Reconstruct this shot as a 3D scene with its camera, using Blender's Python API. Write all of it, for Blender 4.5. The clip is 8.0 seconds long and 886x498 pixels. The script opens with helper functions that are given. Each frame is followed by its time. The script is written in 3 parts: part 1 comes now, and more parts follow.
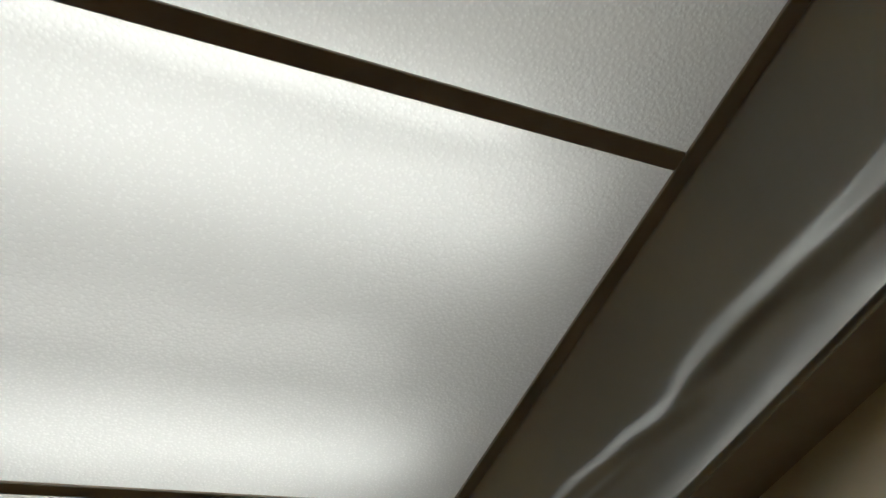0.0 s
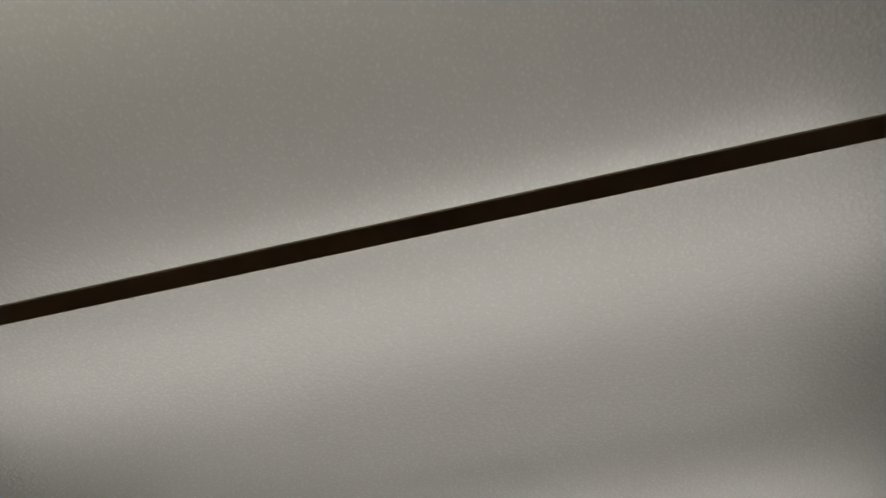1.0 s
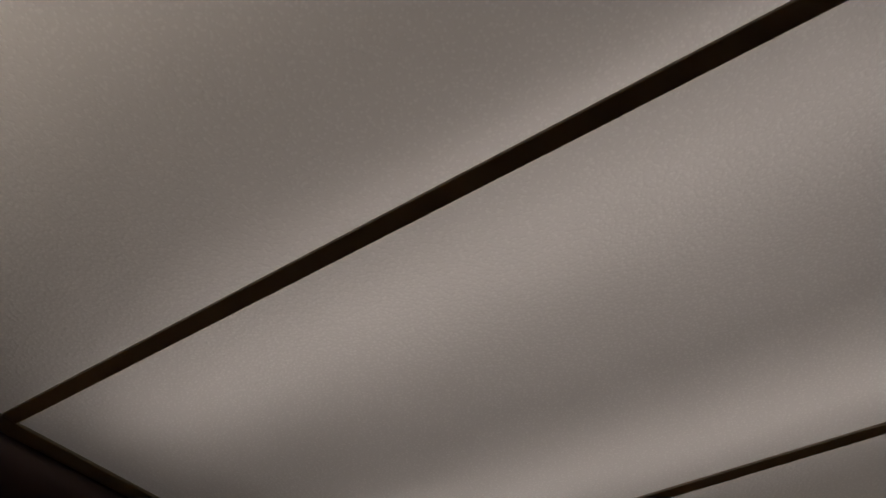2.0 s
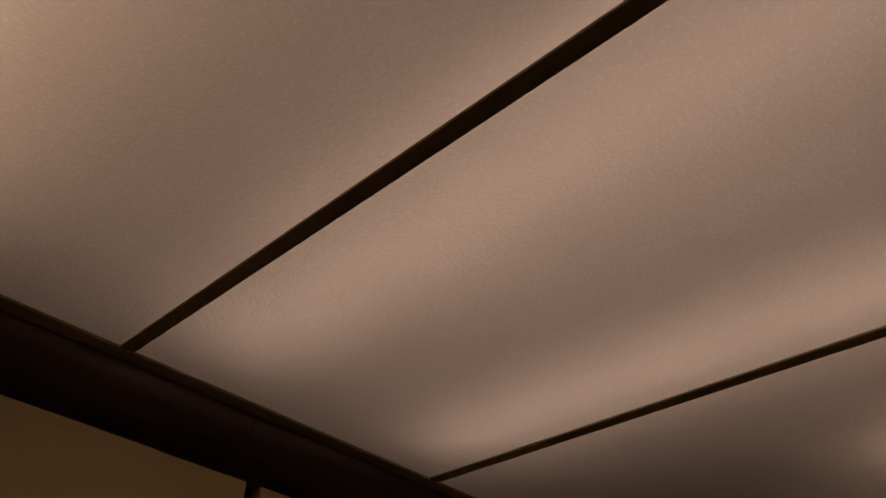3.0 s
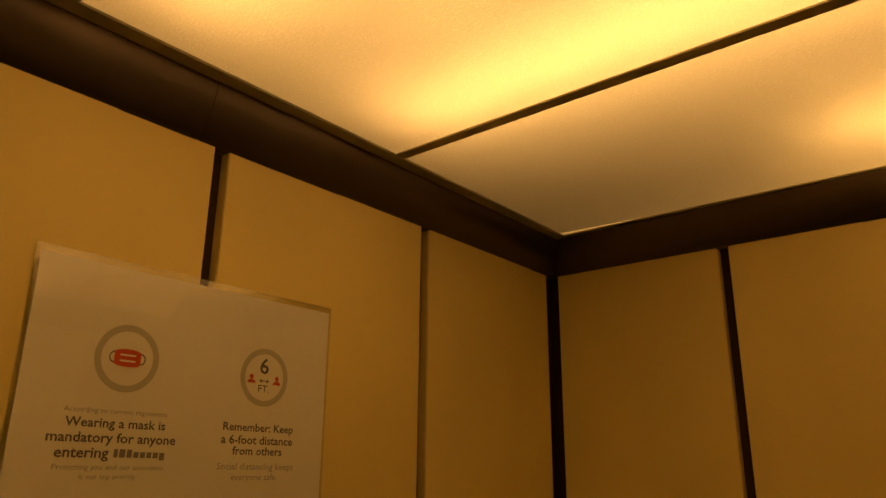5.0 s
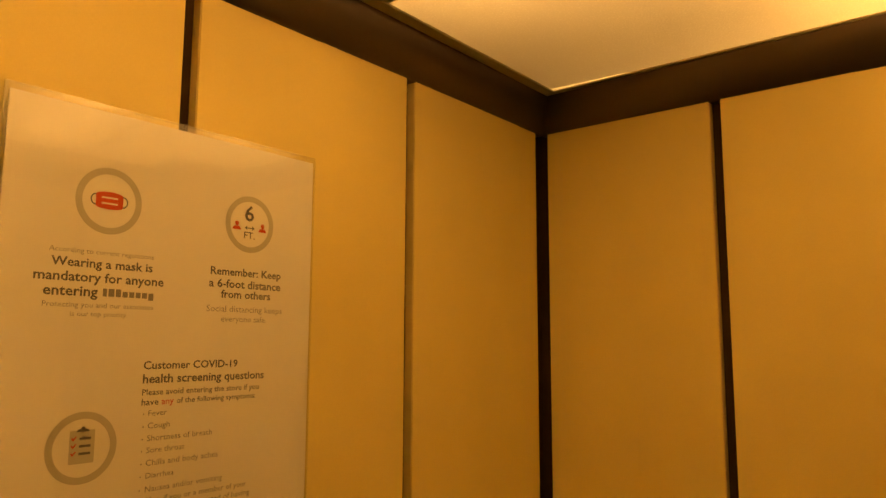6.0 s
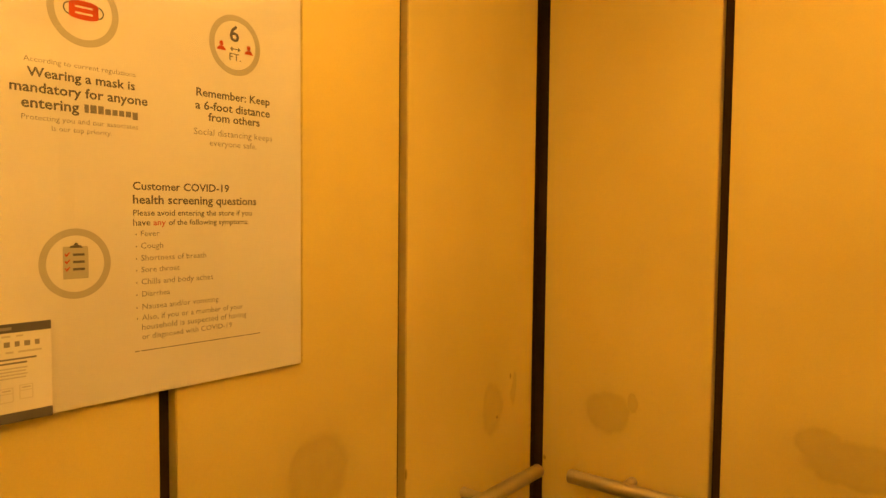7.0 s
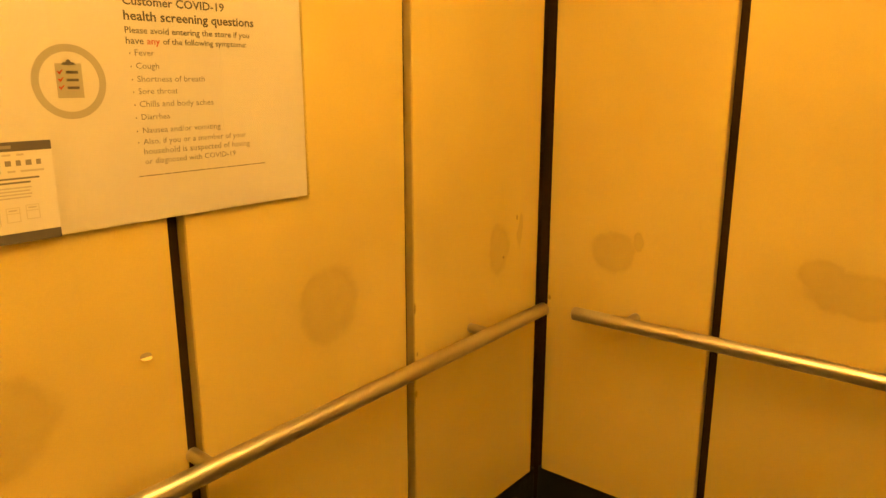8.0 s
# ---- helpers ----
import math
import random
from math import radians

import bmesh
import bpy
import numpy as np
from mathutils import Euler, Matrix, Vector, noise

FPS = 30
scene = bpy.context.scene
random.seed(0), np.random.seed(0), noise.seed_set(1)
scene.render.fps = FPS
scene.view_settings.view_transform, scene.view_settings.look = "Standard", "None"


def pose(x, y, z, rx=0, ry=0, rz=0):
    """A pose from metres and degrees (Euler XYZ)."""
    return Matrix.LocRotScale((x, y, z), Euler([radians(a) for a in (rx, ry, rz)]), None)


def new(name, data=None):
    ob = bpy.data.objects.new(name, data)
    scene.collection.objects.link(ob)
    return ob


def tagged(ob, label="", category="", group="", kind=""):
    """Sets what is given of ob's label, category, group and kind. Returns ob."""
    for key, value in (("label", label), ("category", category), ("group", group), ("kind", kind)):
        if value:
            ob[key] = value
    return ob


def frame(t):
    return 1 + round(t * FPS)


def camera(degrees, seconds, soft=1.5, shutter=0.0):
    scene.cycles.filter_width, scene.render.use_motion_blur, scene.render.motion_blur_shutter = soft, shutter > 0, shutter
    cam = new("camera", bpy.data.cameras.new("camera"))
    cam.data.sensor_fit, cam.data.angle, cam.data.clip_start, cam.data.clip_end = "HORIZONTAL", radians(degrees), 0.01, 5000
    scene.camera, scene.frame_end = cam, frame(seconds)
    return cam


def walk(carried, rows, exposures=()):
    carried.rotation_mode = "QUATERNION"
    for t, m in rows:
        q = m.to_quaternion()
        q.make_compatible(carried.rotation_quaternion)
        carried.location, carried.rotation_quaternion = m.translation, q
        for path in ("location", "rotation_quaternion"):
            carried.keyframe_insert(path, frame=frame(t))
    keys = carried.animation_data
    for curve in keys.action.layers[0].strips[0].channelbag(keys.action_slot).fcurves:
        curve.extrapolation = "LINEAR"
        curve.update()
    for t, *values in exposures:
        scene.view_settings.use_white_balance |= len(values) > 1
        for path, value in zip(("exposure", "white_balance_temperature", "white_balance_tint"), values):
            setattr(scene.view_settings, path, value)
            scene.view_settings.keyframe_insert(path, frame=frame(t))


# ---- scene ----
# ---- camera ----
# The cab: rear wall faces at x = 0, side wall faces at y = 0, floor at z = 0.
cam = camera(63.28, 8.0)
# seconds, x, y, z, turn left of +y, tilt up, roll
ROWS = [
    (0.0, 0.9391, -1.7438, 1.7393, -32.92, 48.66, -14.81),
    (0.2, 0.9495, -1.7549, 1.7282, -18.49, 50.95, -10.29),
    (0.5, 0.9602, -1.7775, 1.7249, -0.42, 53.00, -3.33),
    (1.0, 0.9639, -1.8471, 1.7461, 14.09, 55.19, -0.14),
    (1.2, 0.9638, -1.8730, 1.7598, 16.79, 53.71, 0.45),
    (1.5, 0.9673, -1.8913, 1.7797, 23.02, 49.60, 0.86),
    (1.7, 0.9789, -1.8735, 1.7855, 26.00, 48.36, -0.77),
    (2.8, 1.1131, -1.8469, 1.7862, 43.83, 41.35, 1.17),
    (3.0, 1.1155, -1.8515, 1.7754, 43.24, 38.91, 1.36),
    (3.5, 1.1080, -1.8579, 1.7559, 42.03, 32.64, 1.58),
    (4.0, 1.0820, -1.8479, 1.7414, 40.11, 27.30, 0.70),
    (4.5, 1.0720, -1.8311, 1.7203, 39.55, 22.26, 0.38),
    (5.8, 1.0766, -1.7909, 1.6577, 39.32, 9.26, 0.45),
    (6.0, 1.0772, -1.7878, 1.6467, 39.10, 7.39, 0.22),
    (6.5, 1.0722, -1.7774, 1.6176, 38.81, 2.58, 0.01),
    (7.0, 1.0718, -1.7618, 1.5783, 39.06, -3.17, 0.57),
    (7.5, 1.0661, -1.7555, 1.5427, 39.13, -8.75, 0.33),
    (8.0, 1.0586, -1.7577, 1.5037, 39.27, -13.60, 0.00),
]


def held(x, y, z, turn, up, roll):
    return pose(x, y, z, 90 + up, 0, turn) @ pose(0, 0, 0, 0, 0, roll)


EXPOSURES = [
    (0.0, -0.74, 3430, -7), (0.5, -1.65, 3500, -6), (1.0, -1.95, 3570, -5), (1.7, -2.4, 3700, -2),
    (2.8, -2.56, 4450, 19), (3.0, -2.56, 4800, 20), (3.5, -2.31, 6000, 17), (4.0, -1.80, 7600, 9), (4.5, -1.08, 9800, 2),
    (4.7, -0.74, 11400, 0), (5.8, 0.76, 15300, 2), (6.5, 1.60, 17000, -1), (7.0, 1.88, 17200, -4), (8.0, 2.36, 15300, -10),
]
walk(cam, [(t, held(*row)) for t, *row in ROWS], EXPOSURES)

# ---- light: warm tubes above translucent panels, nothing from outside the closed cab ----
world = bpy.data.worlds.new("world")
world.use_nodes = True
world.node_tree.nodes["Background"].inputs["Color"].default_value = (0, 0, 0, 1)
world.node_tree.nodes["Background"].inputs["Strength"].default_value = 0.0
scene.world = world
TUBE_COLOUR = (1.0, 0.56, 0.26)         # the tubes differ slightly in age and tint
OLD_TUBE_COLOUR = (1.0, 0.55, 0.235)
TUBE_STRENGTH = 30.0

# ---- sizes ----
DEPTH, WIDTH = 1.572, 2.25          # inside, rear to front and side to side
CEIL = 2.352                        # underside of the ceiling frame
PANEL_TOP, PANEL_FOOT = 2.254, 0.312
THICK = 0.025                       # wall panels stand this far off the dark backing
DOOR_TOP = 2.156


# ---- materials ----
class Nodes:
    """A short way to write a node tree."""

    def __init__(self, name):
        self.material = bpy.data.materials.new(name)
        self.material.use_nodes = True
        self.tree = self.material.node_tree
        self.bsdf = self.tree.nodes["Principled BSDF"]
        self.out = self.tree.nodes["Material Output"]

    def add(self, kind, **settings):
        node = self.tree.nodes.new(kind)
        for key, value in settings.items():
            setattr(node, key, value)
        return node

    def put(self, value, socket):
        if isinstance(value, bpy.types.NodeSocket):
            self.tree.links.new(value, socket)
        else:
            socket.default_value = value

    def math(self, operation, a, b=0.0, clamp=False):
        node = self.add("ShaderNodeMath", operation=operation, use_clamp=clamp)
        self.put(a, node.inputs[0])
        self.put(b, node.inputs[1])
        return node.outputs[0]

    def vmath(self, operation, a, b):
        node = self.add("ShaderNodeVectorMath", operation=operation)
        self.put(a, node.inputs[0])
        self.put(b, node.inputs[1])
        return node.outputs["Value"] if operation in ("LENGTH", "DISTANCE") else node.outputs[0]

    def mix(self, factor, a, b, blend="MIX"):
        node = self.add("ShaderNodeMix", data_type="RGBA", blend_type=blend)
        self.put(factor, node.inputs["Factor"])
        self.put(a, node.inputs[6])
        self.put(b, node.inputs[7])
        return node.outputs[2]

    def ramp(self, value, low, high, to_low=0.0, to_high=1.0):
        node = self.add("ShaderNodeMapRange", interpolation_type="SMOOTHSTEP")
        for socket, v in zip(node.inputs[:5], (value, low, high, to_low, to_high)):
            self.put(v, socket)
        return node.outputs[0]

    def place(self):
        return self.add("ShaderNodeNewGeometry").outputs["Position"]

    def noise(self, scale, detail=2.0, vector=None, rough=0.5):
        node = self.add("ShaderNodeTexNoise")
        self.put(vector if vector is not None else self.place(), node.inputs["Vector"])
        node.inputs["Scale"].default_value, node.inputs["Detail"].default_value = scale, detail
        node.inputs["Roughness"].default_value = rough
        return node.outputs["Fac"]

    def bump(self, height, strength, distance, target=None):
        node = self.add("ShaderNodeBump")
        node.inputs["Strength"].default_value, node.inputs["Distance"].default_value = strength, distance
        self.put(height, node.inputs["Height"])
        self.put(node.outputs[0], (target or self.bsdf).inputs["Normal"])
        return node

    def surface(self, colour=None, rough=None, metal=None):
        for key, value in (("Base Color", colour), ("Roughness", rough), ("Metallic", metal)):
            if value is not None:
                self.put(value, self.bsdf.inputs[key])


def rgb(r, g, b):
    return (r, g, b, 1.0)


def laminate():
    """Tan linen-pattern laminate with hand-grease stains above the rails."""
    n = Nodes("tan_laminate")
    place = n.place()
    weave = n.noise(1.0, 2.0, n.vmath("MULTIPLY", place, (900.0, 900.0, 160.0)))
    weft = n.noise(1.0, 2.0, n.vmath("MULTIPLY", place, (160.0, 160.0, 900.0)))
    thread = n.math("MULTIPLY", n.math("ADD", weave, weft), 0.5)
    cloud = n.noise(2.2, 4.0)
    base = n.mix(n.ramp(cloud, 0.3, 0.7), rgb(0.560, 0.444, 0.208), rgb(0.620, 0.493, 0.234))
    base = n.mix(n.ramp(thread, 0.35, 0.65, 0.0, 0.22), base, rgb(0.485, 0.365, 0.155))
    # stains: middle, half size along the wall, half height
    stains = (((0, -0.826, 1.053), 0.079, 0.083), ((0, -1.440, 1.018), 0.085, 0.078), ((0, -0.229, 1.053), 0.052, 0.072),
              ((0.217, 0, 1.037), 0.066, 0.057), ((0.805, 0, 1.030), 0.112, 0.058), ((0.288, 0, 1.066), 0.015, 0.026),
              ((0, -0.132, 1.092), 0.011, 0.045), ((0.735, 0, 1.058), 0.058, 0.042), ((0, -0.850, 1.075), 0.050, 0.050))
    nicks = (((0, -0.205, 1.028), 0.006, 0.005), ((0, -0.563, 0.758), 0.005, 0.012), ((0, -0.5665, 0.975), 0.005, 0.016),
             ((0.024, 0, 0.870), 0.006, 0.009), ((0, -0.147, 1.128), 0.005, 0.010), ((0, -0.560, 0.860), 0.004, 0.007))
    wobble = n.add("ShaderNodeTexNoise")
    wobble.inputs["Scale"].default_value, wobble.inputs["Detail"].default_value = 17.0, 4.0
    n.put(place, wobble.inputs["Vector"])
    moved = n.vmath("ADD", place, n.vmath("MULTIPLY", n.vmath("SUBTRACT", wobble.outputs["Color"], (0.5, 0.5, 0.5)), (0.044, 0.044, 0.044)))

    def marks(spots, where, inner, outer):
        total = None
        for middle, wide, high in spots:
            across = (30.0, 1 / wide, 1 / high) if middle[0] == 0 else (1 / wide, 30.0, 1 / high)
            reach = n.vmath("LENGTH", n.vmath("MULTIPLY", n.vmath("SUBTRACT", where, middle), across), (0, 0, 0))
            one = n.ramp(reach, inner, outer, 1.0, 0.0)
            total = one if total is None else n.math("MAXIMUM", total, one)
        return total

    body = marks(stains, moved, 0.80, 1.10)
    core = marks(stains, moved, 0.50, 0.98)
    patch = n.math("MULTIPLY", n.math("SUBTRACT", body, n.math("MULTIPLY", core, 0.22)), n.ramp(n.noise(26.0, 4.0), 0.25, 0.75, 0.72, 1.0))
    streak = n.ramp(n.noise(1.0, 3.0, n.vmath("MULTIPLY", place, (30.0, 30.0, 4.0))), 0.62, 0.80, 0.0, 0.05)
    scuff = n.math("ADD", streak, n.ramp(n.noise(9.0, 6.0, None, 0.65), 0.66, 0.76, 0.0, 0.09))
    halo = n.math("MULTIPLY", marks(stains, moved, 0.9, 1.6), 0.07)
    dirt = n.math("MAXIMUM", n.math("ADD", n.math("MULTIPLY", patch, 0.33), halo), scuff)
    stained = n.mix(dirt, base, rgb(0.26, 0.195, 0.095))
    stained = n.mix(n.math("MULTIPLY", marks(nicks, n.vmath("ADD", place, n.vmath("MULTIPLY", n.vmath("SUBTRACT", wobble.outputs["Color"], (0.5, 0.5, 0.5)), (0.010, 0.010, 0.010))), 0.4, 1.1), 0.6), stained, rgb(0.15, 0.085, 0.03))
    n.surface(stained, n.math("SUBTRACT", 0.52, n.math("MULTIPLY", patch, 0.10)), 0.0)
    n.bsdf.inputs["Specular IOR Level"].default_value = 0.35
    n.bump(thread, 0.25, 0.0006)
    return n.material


def edge_trim():
    n = Nodes("dull_bronze_edge")
    n.surface(n.mix(n.noise(40.0, 3.0), rgb(0.46, 0.34, 0.16), rgb(0.54, 0.41, 0.20)), 0.5, 0.0)
    n.bump(n.noise(120.0, 2.0), 0.15, 0.001)
    return n.material


def dark_paint(name, a, b, rough, gloss=0.5):
    n = Nodes(name)
    n.surface(n.mix(n.noise(25.0, 4.0), rgb(*a), rgb(*b)), n.ramp(n.noise(60.0, 3.0), 0.3, 0.7, rough - 0.06, rough + 0.08), 0.0)
    n.bsdf.inputs["Specular IOR Level"].default_value = gloss
    n.bump(n.noise(300.0, 2.0), 0.12, 0.0004)
    return n.material


def dark_metal(name, colour, rough, waves, metal=1.0, brushed=1.0):
    """Sheet metal with a faint buckle along its length."""
    n = Nodes(name)
    place = n.place()
    grain = n.noise(1.0, 2.0, n.vmath("MULTIPLY", place, (40.0, 6.0, 900.0)))
    n.surface(n.mix(n.noise(6.0, 4.0), rgb(*colour), rgb(*[c * 1.2 for c in colour])), n.ramp(grain, 0.2, 0.8, rough - 0.02 * brushed, rough + 0.03 * brushed), metal)
    n.bump(n.noise(1.0, 1.0, n.vmath("MULTIPLY", place, (5.0, 5.0, 9.0))), waves, 0.03)
    return n.material


def brushed_steel():
    n = Nodes("brushed_stainless_steel")
    place = n.place()
    worn = n.noise(7.0, 3.0, place)
    n.surface(n.mix(worn, rgb(0.55, 0.52, 0.47), rgb(0.60, 0.57, 0.52)), n.ramp(worn, 0.3, 0.7, 0.29, 0.33), 1.0)
    return n.material


def diffuser():
    """Pebbled milky acrylic that passes the light of the tubes above."""
    n = Nodes("milky_acrylic")
    cells = n.add("ShaderNodeTexVoronoi", feature="SMOOTH_F1")
    cells.inputs["Scale"].default_value = 230.0
    n.put(n.place(), cells.inputs["Vector"])
    height = n.math("ADD", cells.outputs["Distance"], n.math("MULTIPLY", n.noise(420.0, 2.0), 0.4))
    pebble = n.math("ADD", cells.outputs["Distance"], n.math("MULTIPLY", n.noise(520.0, 1.0), 0.25))
    through_it = n.add("ShaderNodeBsdfTranslucent")
    cloudy = n.mix(n.noise(3.0, 4.0), rgb(0.70, 0.695, 0.68), rgb(0.76, 0.755, 0.74))
    # pebble middles coloured lighter, painting in bright dots of tube light
    painted_glint = n.ramp(cells.outputs["Distance"], 0.10, 0.42, 1.10, 0.965)
    n.put(n.mix(1.0, cloudy, painted_glint, "MULTIPLY"), through_it.inputs["Color"])
    n.bump(height, 0.5, 0.0014, through_it)
    # the pebbles also pass some light nearly straight on, as small glints towards the tubes
    straight = n.add("ShaderNodeBsdfRefraction")
    straight.inputs["Color"].default_value = (0.95, 0.94, 0.92, 1)
    straight.inputs["Roughness"].default_value, straight.inputs["IOR"].default_value = 0.58, 1.34
    n.bump(pebble, 1.0, 0.0011, straight)
    n.surface(rgb(0.75, 0.74, 0.72), 0.30, 0.0)
    n.bump(height, 0.35, 0.0010)
    passed, both = n.add("ShaderNodeMixShader"), n.add("ShaderNodeMixShader")
    passed.inputs[0].default_value, both.inputs[0].default_value = 0.070, 0.72
    n.tree.links.new(through_it.outputs[0], passed.inputs[1])
    n.tree.links.new(straight.outputs[0], passed.inputs[2])
    n.tree.links.new(n.bsdf.outputs[0], both.inputs[1])
    n.tree.links.new(passed.outputs[0], both.inputs[2])
    n.tree.links.new(both.outputs[0], n.out.inputs["Surface"])
    return n.material


def glow(colour):
    n = Nodes("lit_fluorescent_glass")
    n.surface(rgb(0.8, 0.8, 0.8), 0.3, 0.0)
    n.bsdf.inputs["Emission Color"].default_value = (*colour, 1.0)
    n.bsdf.inputs["Emission Strength"].default_value = TUBE_STRENGTH
    return n.material


def plain(name, colour, rough=0.6, spread=0.06, metal=0.0):
    n = Nodes(name)
    n.surface(n.mix(n.noise(30.0, 3.0), rgb(*[c * (1 - spread) for c in colour]), rgb(*[min(1, c * (1 + spread)) for c in colour])), rough, metal)
    return n.material


def clear_sheet():
    n = Nodes("clear_acrylic")
    clear = n.add("ShaderNodeBsdfTransparent")
    clear.inputs["Color"].default_value = (0.97, 0.97, 0.96, 1)
    gloss = n.add("ShaderNodeBsdfGlossy")
    gloss.inputs["Roughness"].default_value = 0.025
    n.bump(n.noise(5.0, 1.0), 0.05, 0.01, gloss)
    facing = n.add("ShaderNodeLayerWeight").outputs["Facing"]
    fresnel = n.math("ADD", 0.065, n.math("MULTIPLY", n.math("POWER", facing, 5.0), 0.8))
    both = n.add("ShaderNodeMixShader")
    n.tree.links.new(fresnel, both.inputs[0])
    n.tree.links.new(clear.outputs[0], both.inputs[1])
    n.tree.links.new(gloss.outputs[0], both.inputs[2])
    n.tree.links.new(both.outputs[0], n.out.inputs["Surface"])
    return n.material


LAMINATE, EDGE, STEEL, DIFFUSER, GLOW, CLEAR = laminate(), edge_trim(), brushed_steel(), diffuser(), glow(TUBE_COLOUR), clear_sheet()
OLD_GLOW = glow(OLD_TUBE_COLOUR)
REVEAL = dark_paint("black_brown_reveal", (0.034, 0.019, 0.011), (0.046, 0.027, 0.016), 0.8, 0.08)
BAR = dark_paint("dark_bronze_paint", (0.33, 0.290, 0.210), (0.39, 0.350, 0.255), 0.42)
CORNICE = dark_metal("dark_bronze_sheet", (0.082, 0.062, 0.054), 0.30, 0.1, 0.8)
TRANSOM = dark_metal("grey_steel_sheet", (0.445, 0.452, 0.445), 0.24, 0.03, 0.55, 0.15)
BASE = dark_paint("black_base_board", (0.010, 0.009, 0.008), (0.018, 0.016, 0.014), 0.4)
FLOOR = dark_paint("dark_vinyl_floor", (0.015, 0.014, 0.013), (0.035, 0.032, 0.030), 0.5)
LINING = plain("grey_galvanised_lining", (0.24, 0.24, 0.23), 0.5)
WHITE = plain("white_enamel", (0.78, 0.78, 0.76), 0.5)
PAPER = plain("white_paper", (0.61, 0.585, 0.55), 0.7, 0.02)
# pale colour for the lit lower half of the small wall hole
LIT_LIP = plain("pale_lit_lip", (0.70, 0.58, 0.36), 0.6)
LEAF_PAPER = plain("white_card", (0.60, 0.58, 0.55), 0.5, 0.015)
INK = plain("black_ink", (0.075, 0.070, 0.066), 0.7, 0.1)
FADED_INK = plain("faded_black_ink", (0.16, 0.15, 0.14), 0.7, 0.1)
GREY_INK = plain("grey_ink", (0.20, 0.19, 0.18), 0.7, 0.1)
PALE_INK = plain("pale_grey_ink", (0.42, 0.40, 0.37), 0.7, 0.05)
RING_INK = plain("warm_grey_ink", (0.37, 0.35, 0.30), 0.7, 0.05)
RED_INK = plain("red_ink", (0.46, 0.035, 0.028), 0.7, 0.08)


# ---- makers ----
def mesh_of(name, bm, material, smooth=False):
    data = bpy.data.meshes.new(name)
    bm.normal_update()
    for face in bm.faces:
        face.smooth = smooth and len(face.verts) <= 4
    bm.to_mesh(data)
    bm.free()
    data.materials.append(material)
    return data


def part(name, bm, material, parent=None, label="", smooth=False):
    ob = new(name, mesh_of(name, bm, material, smooth))
    ob.parent = parent
    return tagged(ob, label) if label else ob


def thing(name, label, category, x=0.0, y=0.0, z=0.0, kind="", group=""):
    ob = new(name)
    ob.empty_display_size = 0.05
    ob.location = (x, y, z)
    bpy.context.view_layer.update()
    return tagged(ob, label, category, group, kind)


def box(x0, x1, y0, y1, z0, z1, bevel=0.0, bm=None):
    bm = bm or bmesh.new()
    made = bmesh.ops.create_cube(bm, size=1.0)["verts"]
    bmesh.ops.scale(bm, vec=(x1 - x0, y1 - y0, z1 - z0), verts=made)
    bmesh.ops.translate(bm, vec=((x0 + x1) / 2, (y0 + y1) / 2, (z0 + z1) / 2), verts=made)
    if bevel:
        edges = list({e for v in made for e in v.link_edges})
        bmesh.ops.bevel(bm, geom=edges, offset=bevel, segments=2, profile=0.5, affect="EDGES")
    return bm


def rod(a, b, radius, sides=28, bevel=0.0, bm=None):
    bm = bm or bmesh.new()
    a, b = Vector(a), Vector(b)
    made = bmesh.ops.create_cone(bm, cap_ends=True, segments=sides, radius1=radius, radius2=radius, depth=(b - a).length)["verts"]
    if bevel:
        rims = [e for e in {e for v in made for e in v.link_edges} if sum(len(f.verts) > 4 for f in e.link_faces) == 1]
        made = list({v for v in made} | {v for f in bmesh.ops.bevel(bm, geom=rims, offset=bevel, segments=3, profile=0.5, affect="EDGES")["faces"] for v in f.verts})
        made = [v for v in made if v.is_valid]
    turn = (b - a).to_track_quat("Z", "Y").to_matrix().to_4x4()
    bmesh.ops.transform(bm, matrix=Matrix.Translation((a + b) / 2) @ turn, verts=[v for v in bm.verts if v in set(made)])
    return bm


def tube(a, b, radius, sides=36, lengths=60, round_end=0.003):
    """A round bar with softened ends, cut into short lengths."""
    bm = bmesh.new()
    a, b = Vector(a), Vector(b)
    long = (b - a).length
    turn = (b - a).to_track_quat("Z", "Y").to_matrix()
    ends = [(round_end * (1 - math.cos(q)), radius - round_end * (1 - math.sin(q))) for q in [k * math.pi / 8 for k in range(5)]]
    rings = ends + [(round_end + (long - 2 * round_end) * k / lengths, radius) for k in range(1, lengths)] + [(long - d, r) for d, r in reversed(ends)]
    loops = [[bm.verts.new(a + turn @ Vector((r * math.cos(q), r * math.sin(q), d))) for q in [k * math.tau / sides for k in range(sides)]] for d, r in rings]
    for p, q in zip(loops, loops[1:]):
        for k in range(sides):
            bm.faces.new((p[k], p[(k + 1) % sides], q[(k + 1) % sides], q[k]))
    bm.faces.new(loops[0][::-1])
    bm.faces.new(loops[-1])
    bmesh.ops.recalc_face_normals(bm, faces=bm.faces)
    return bm


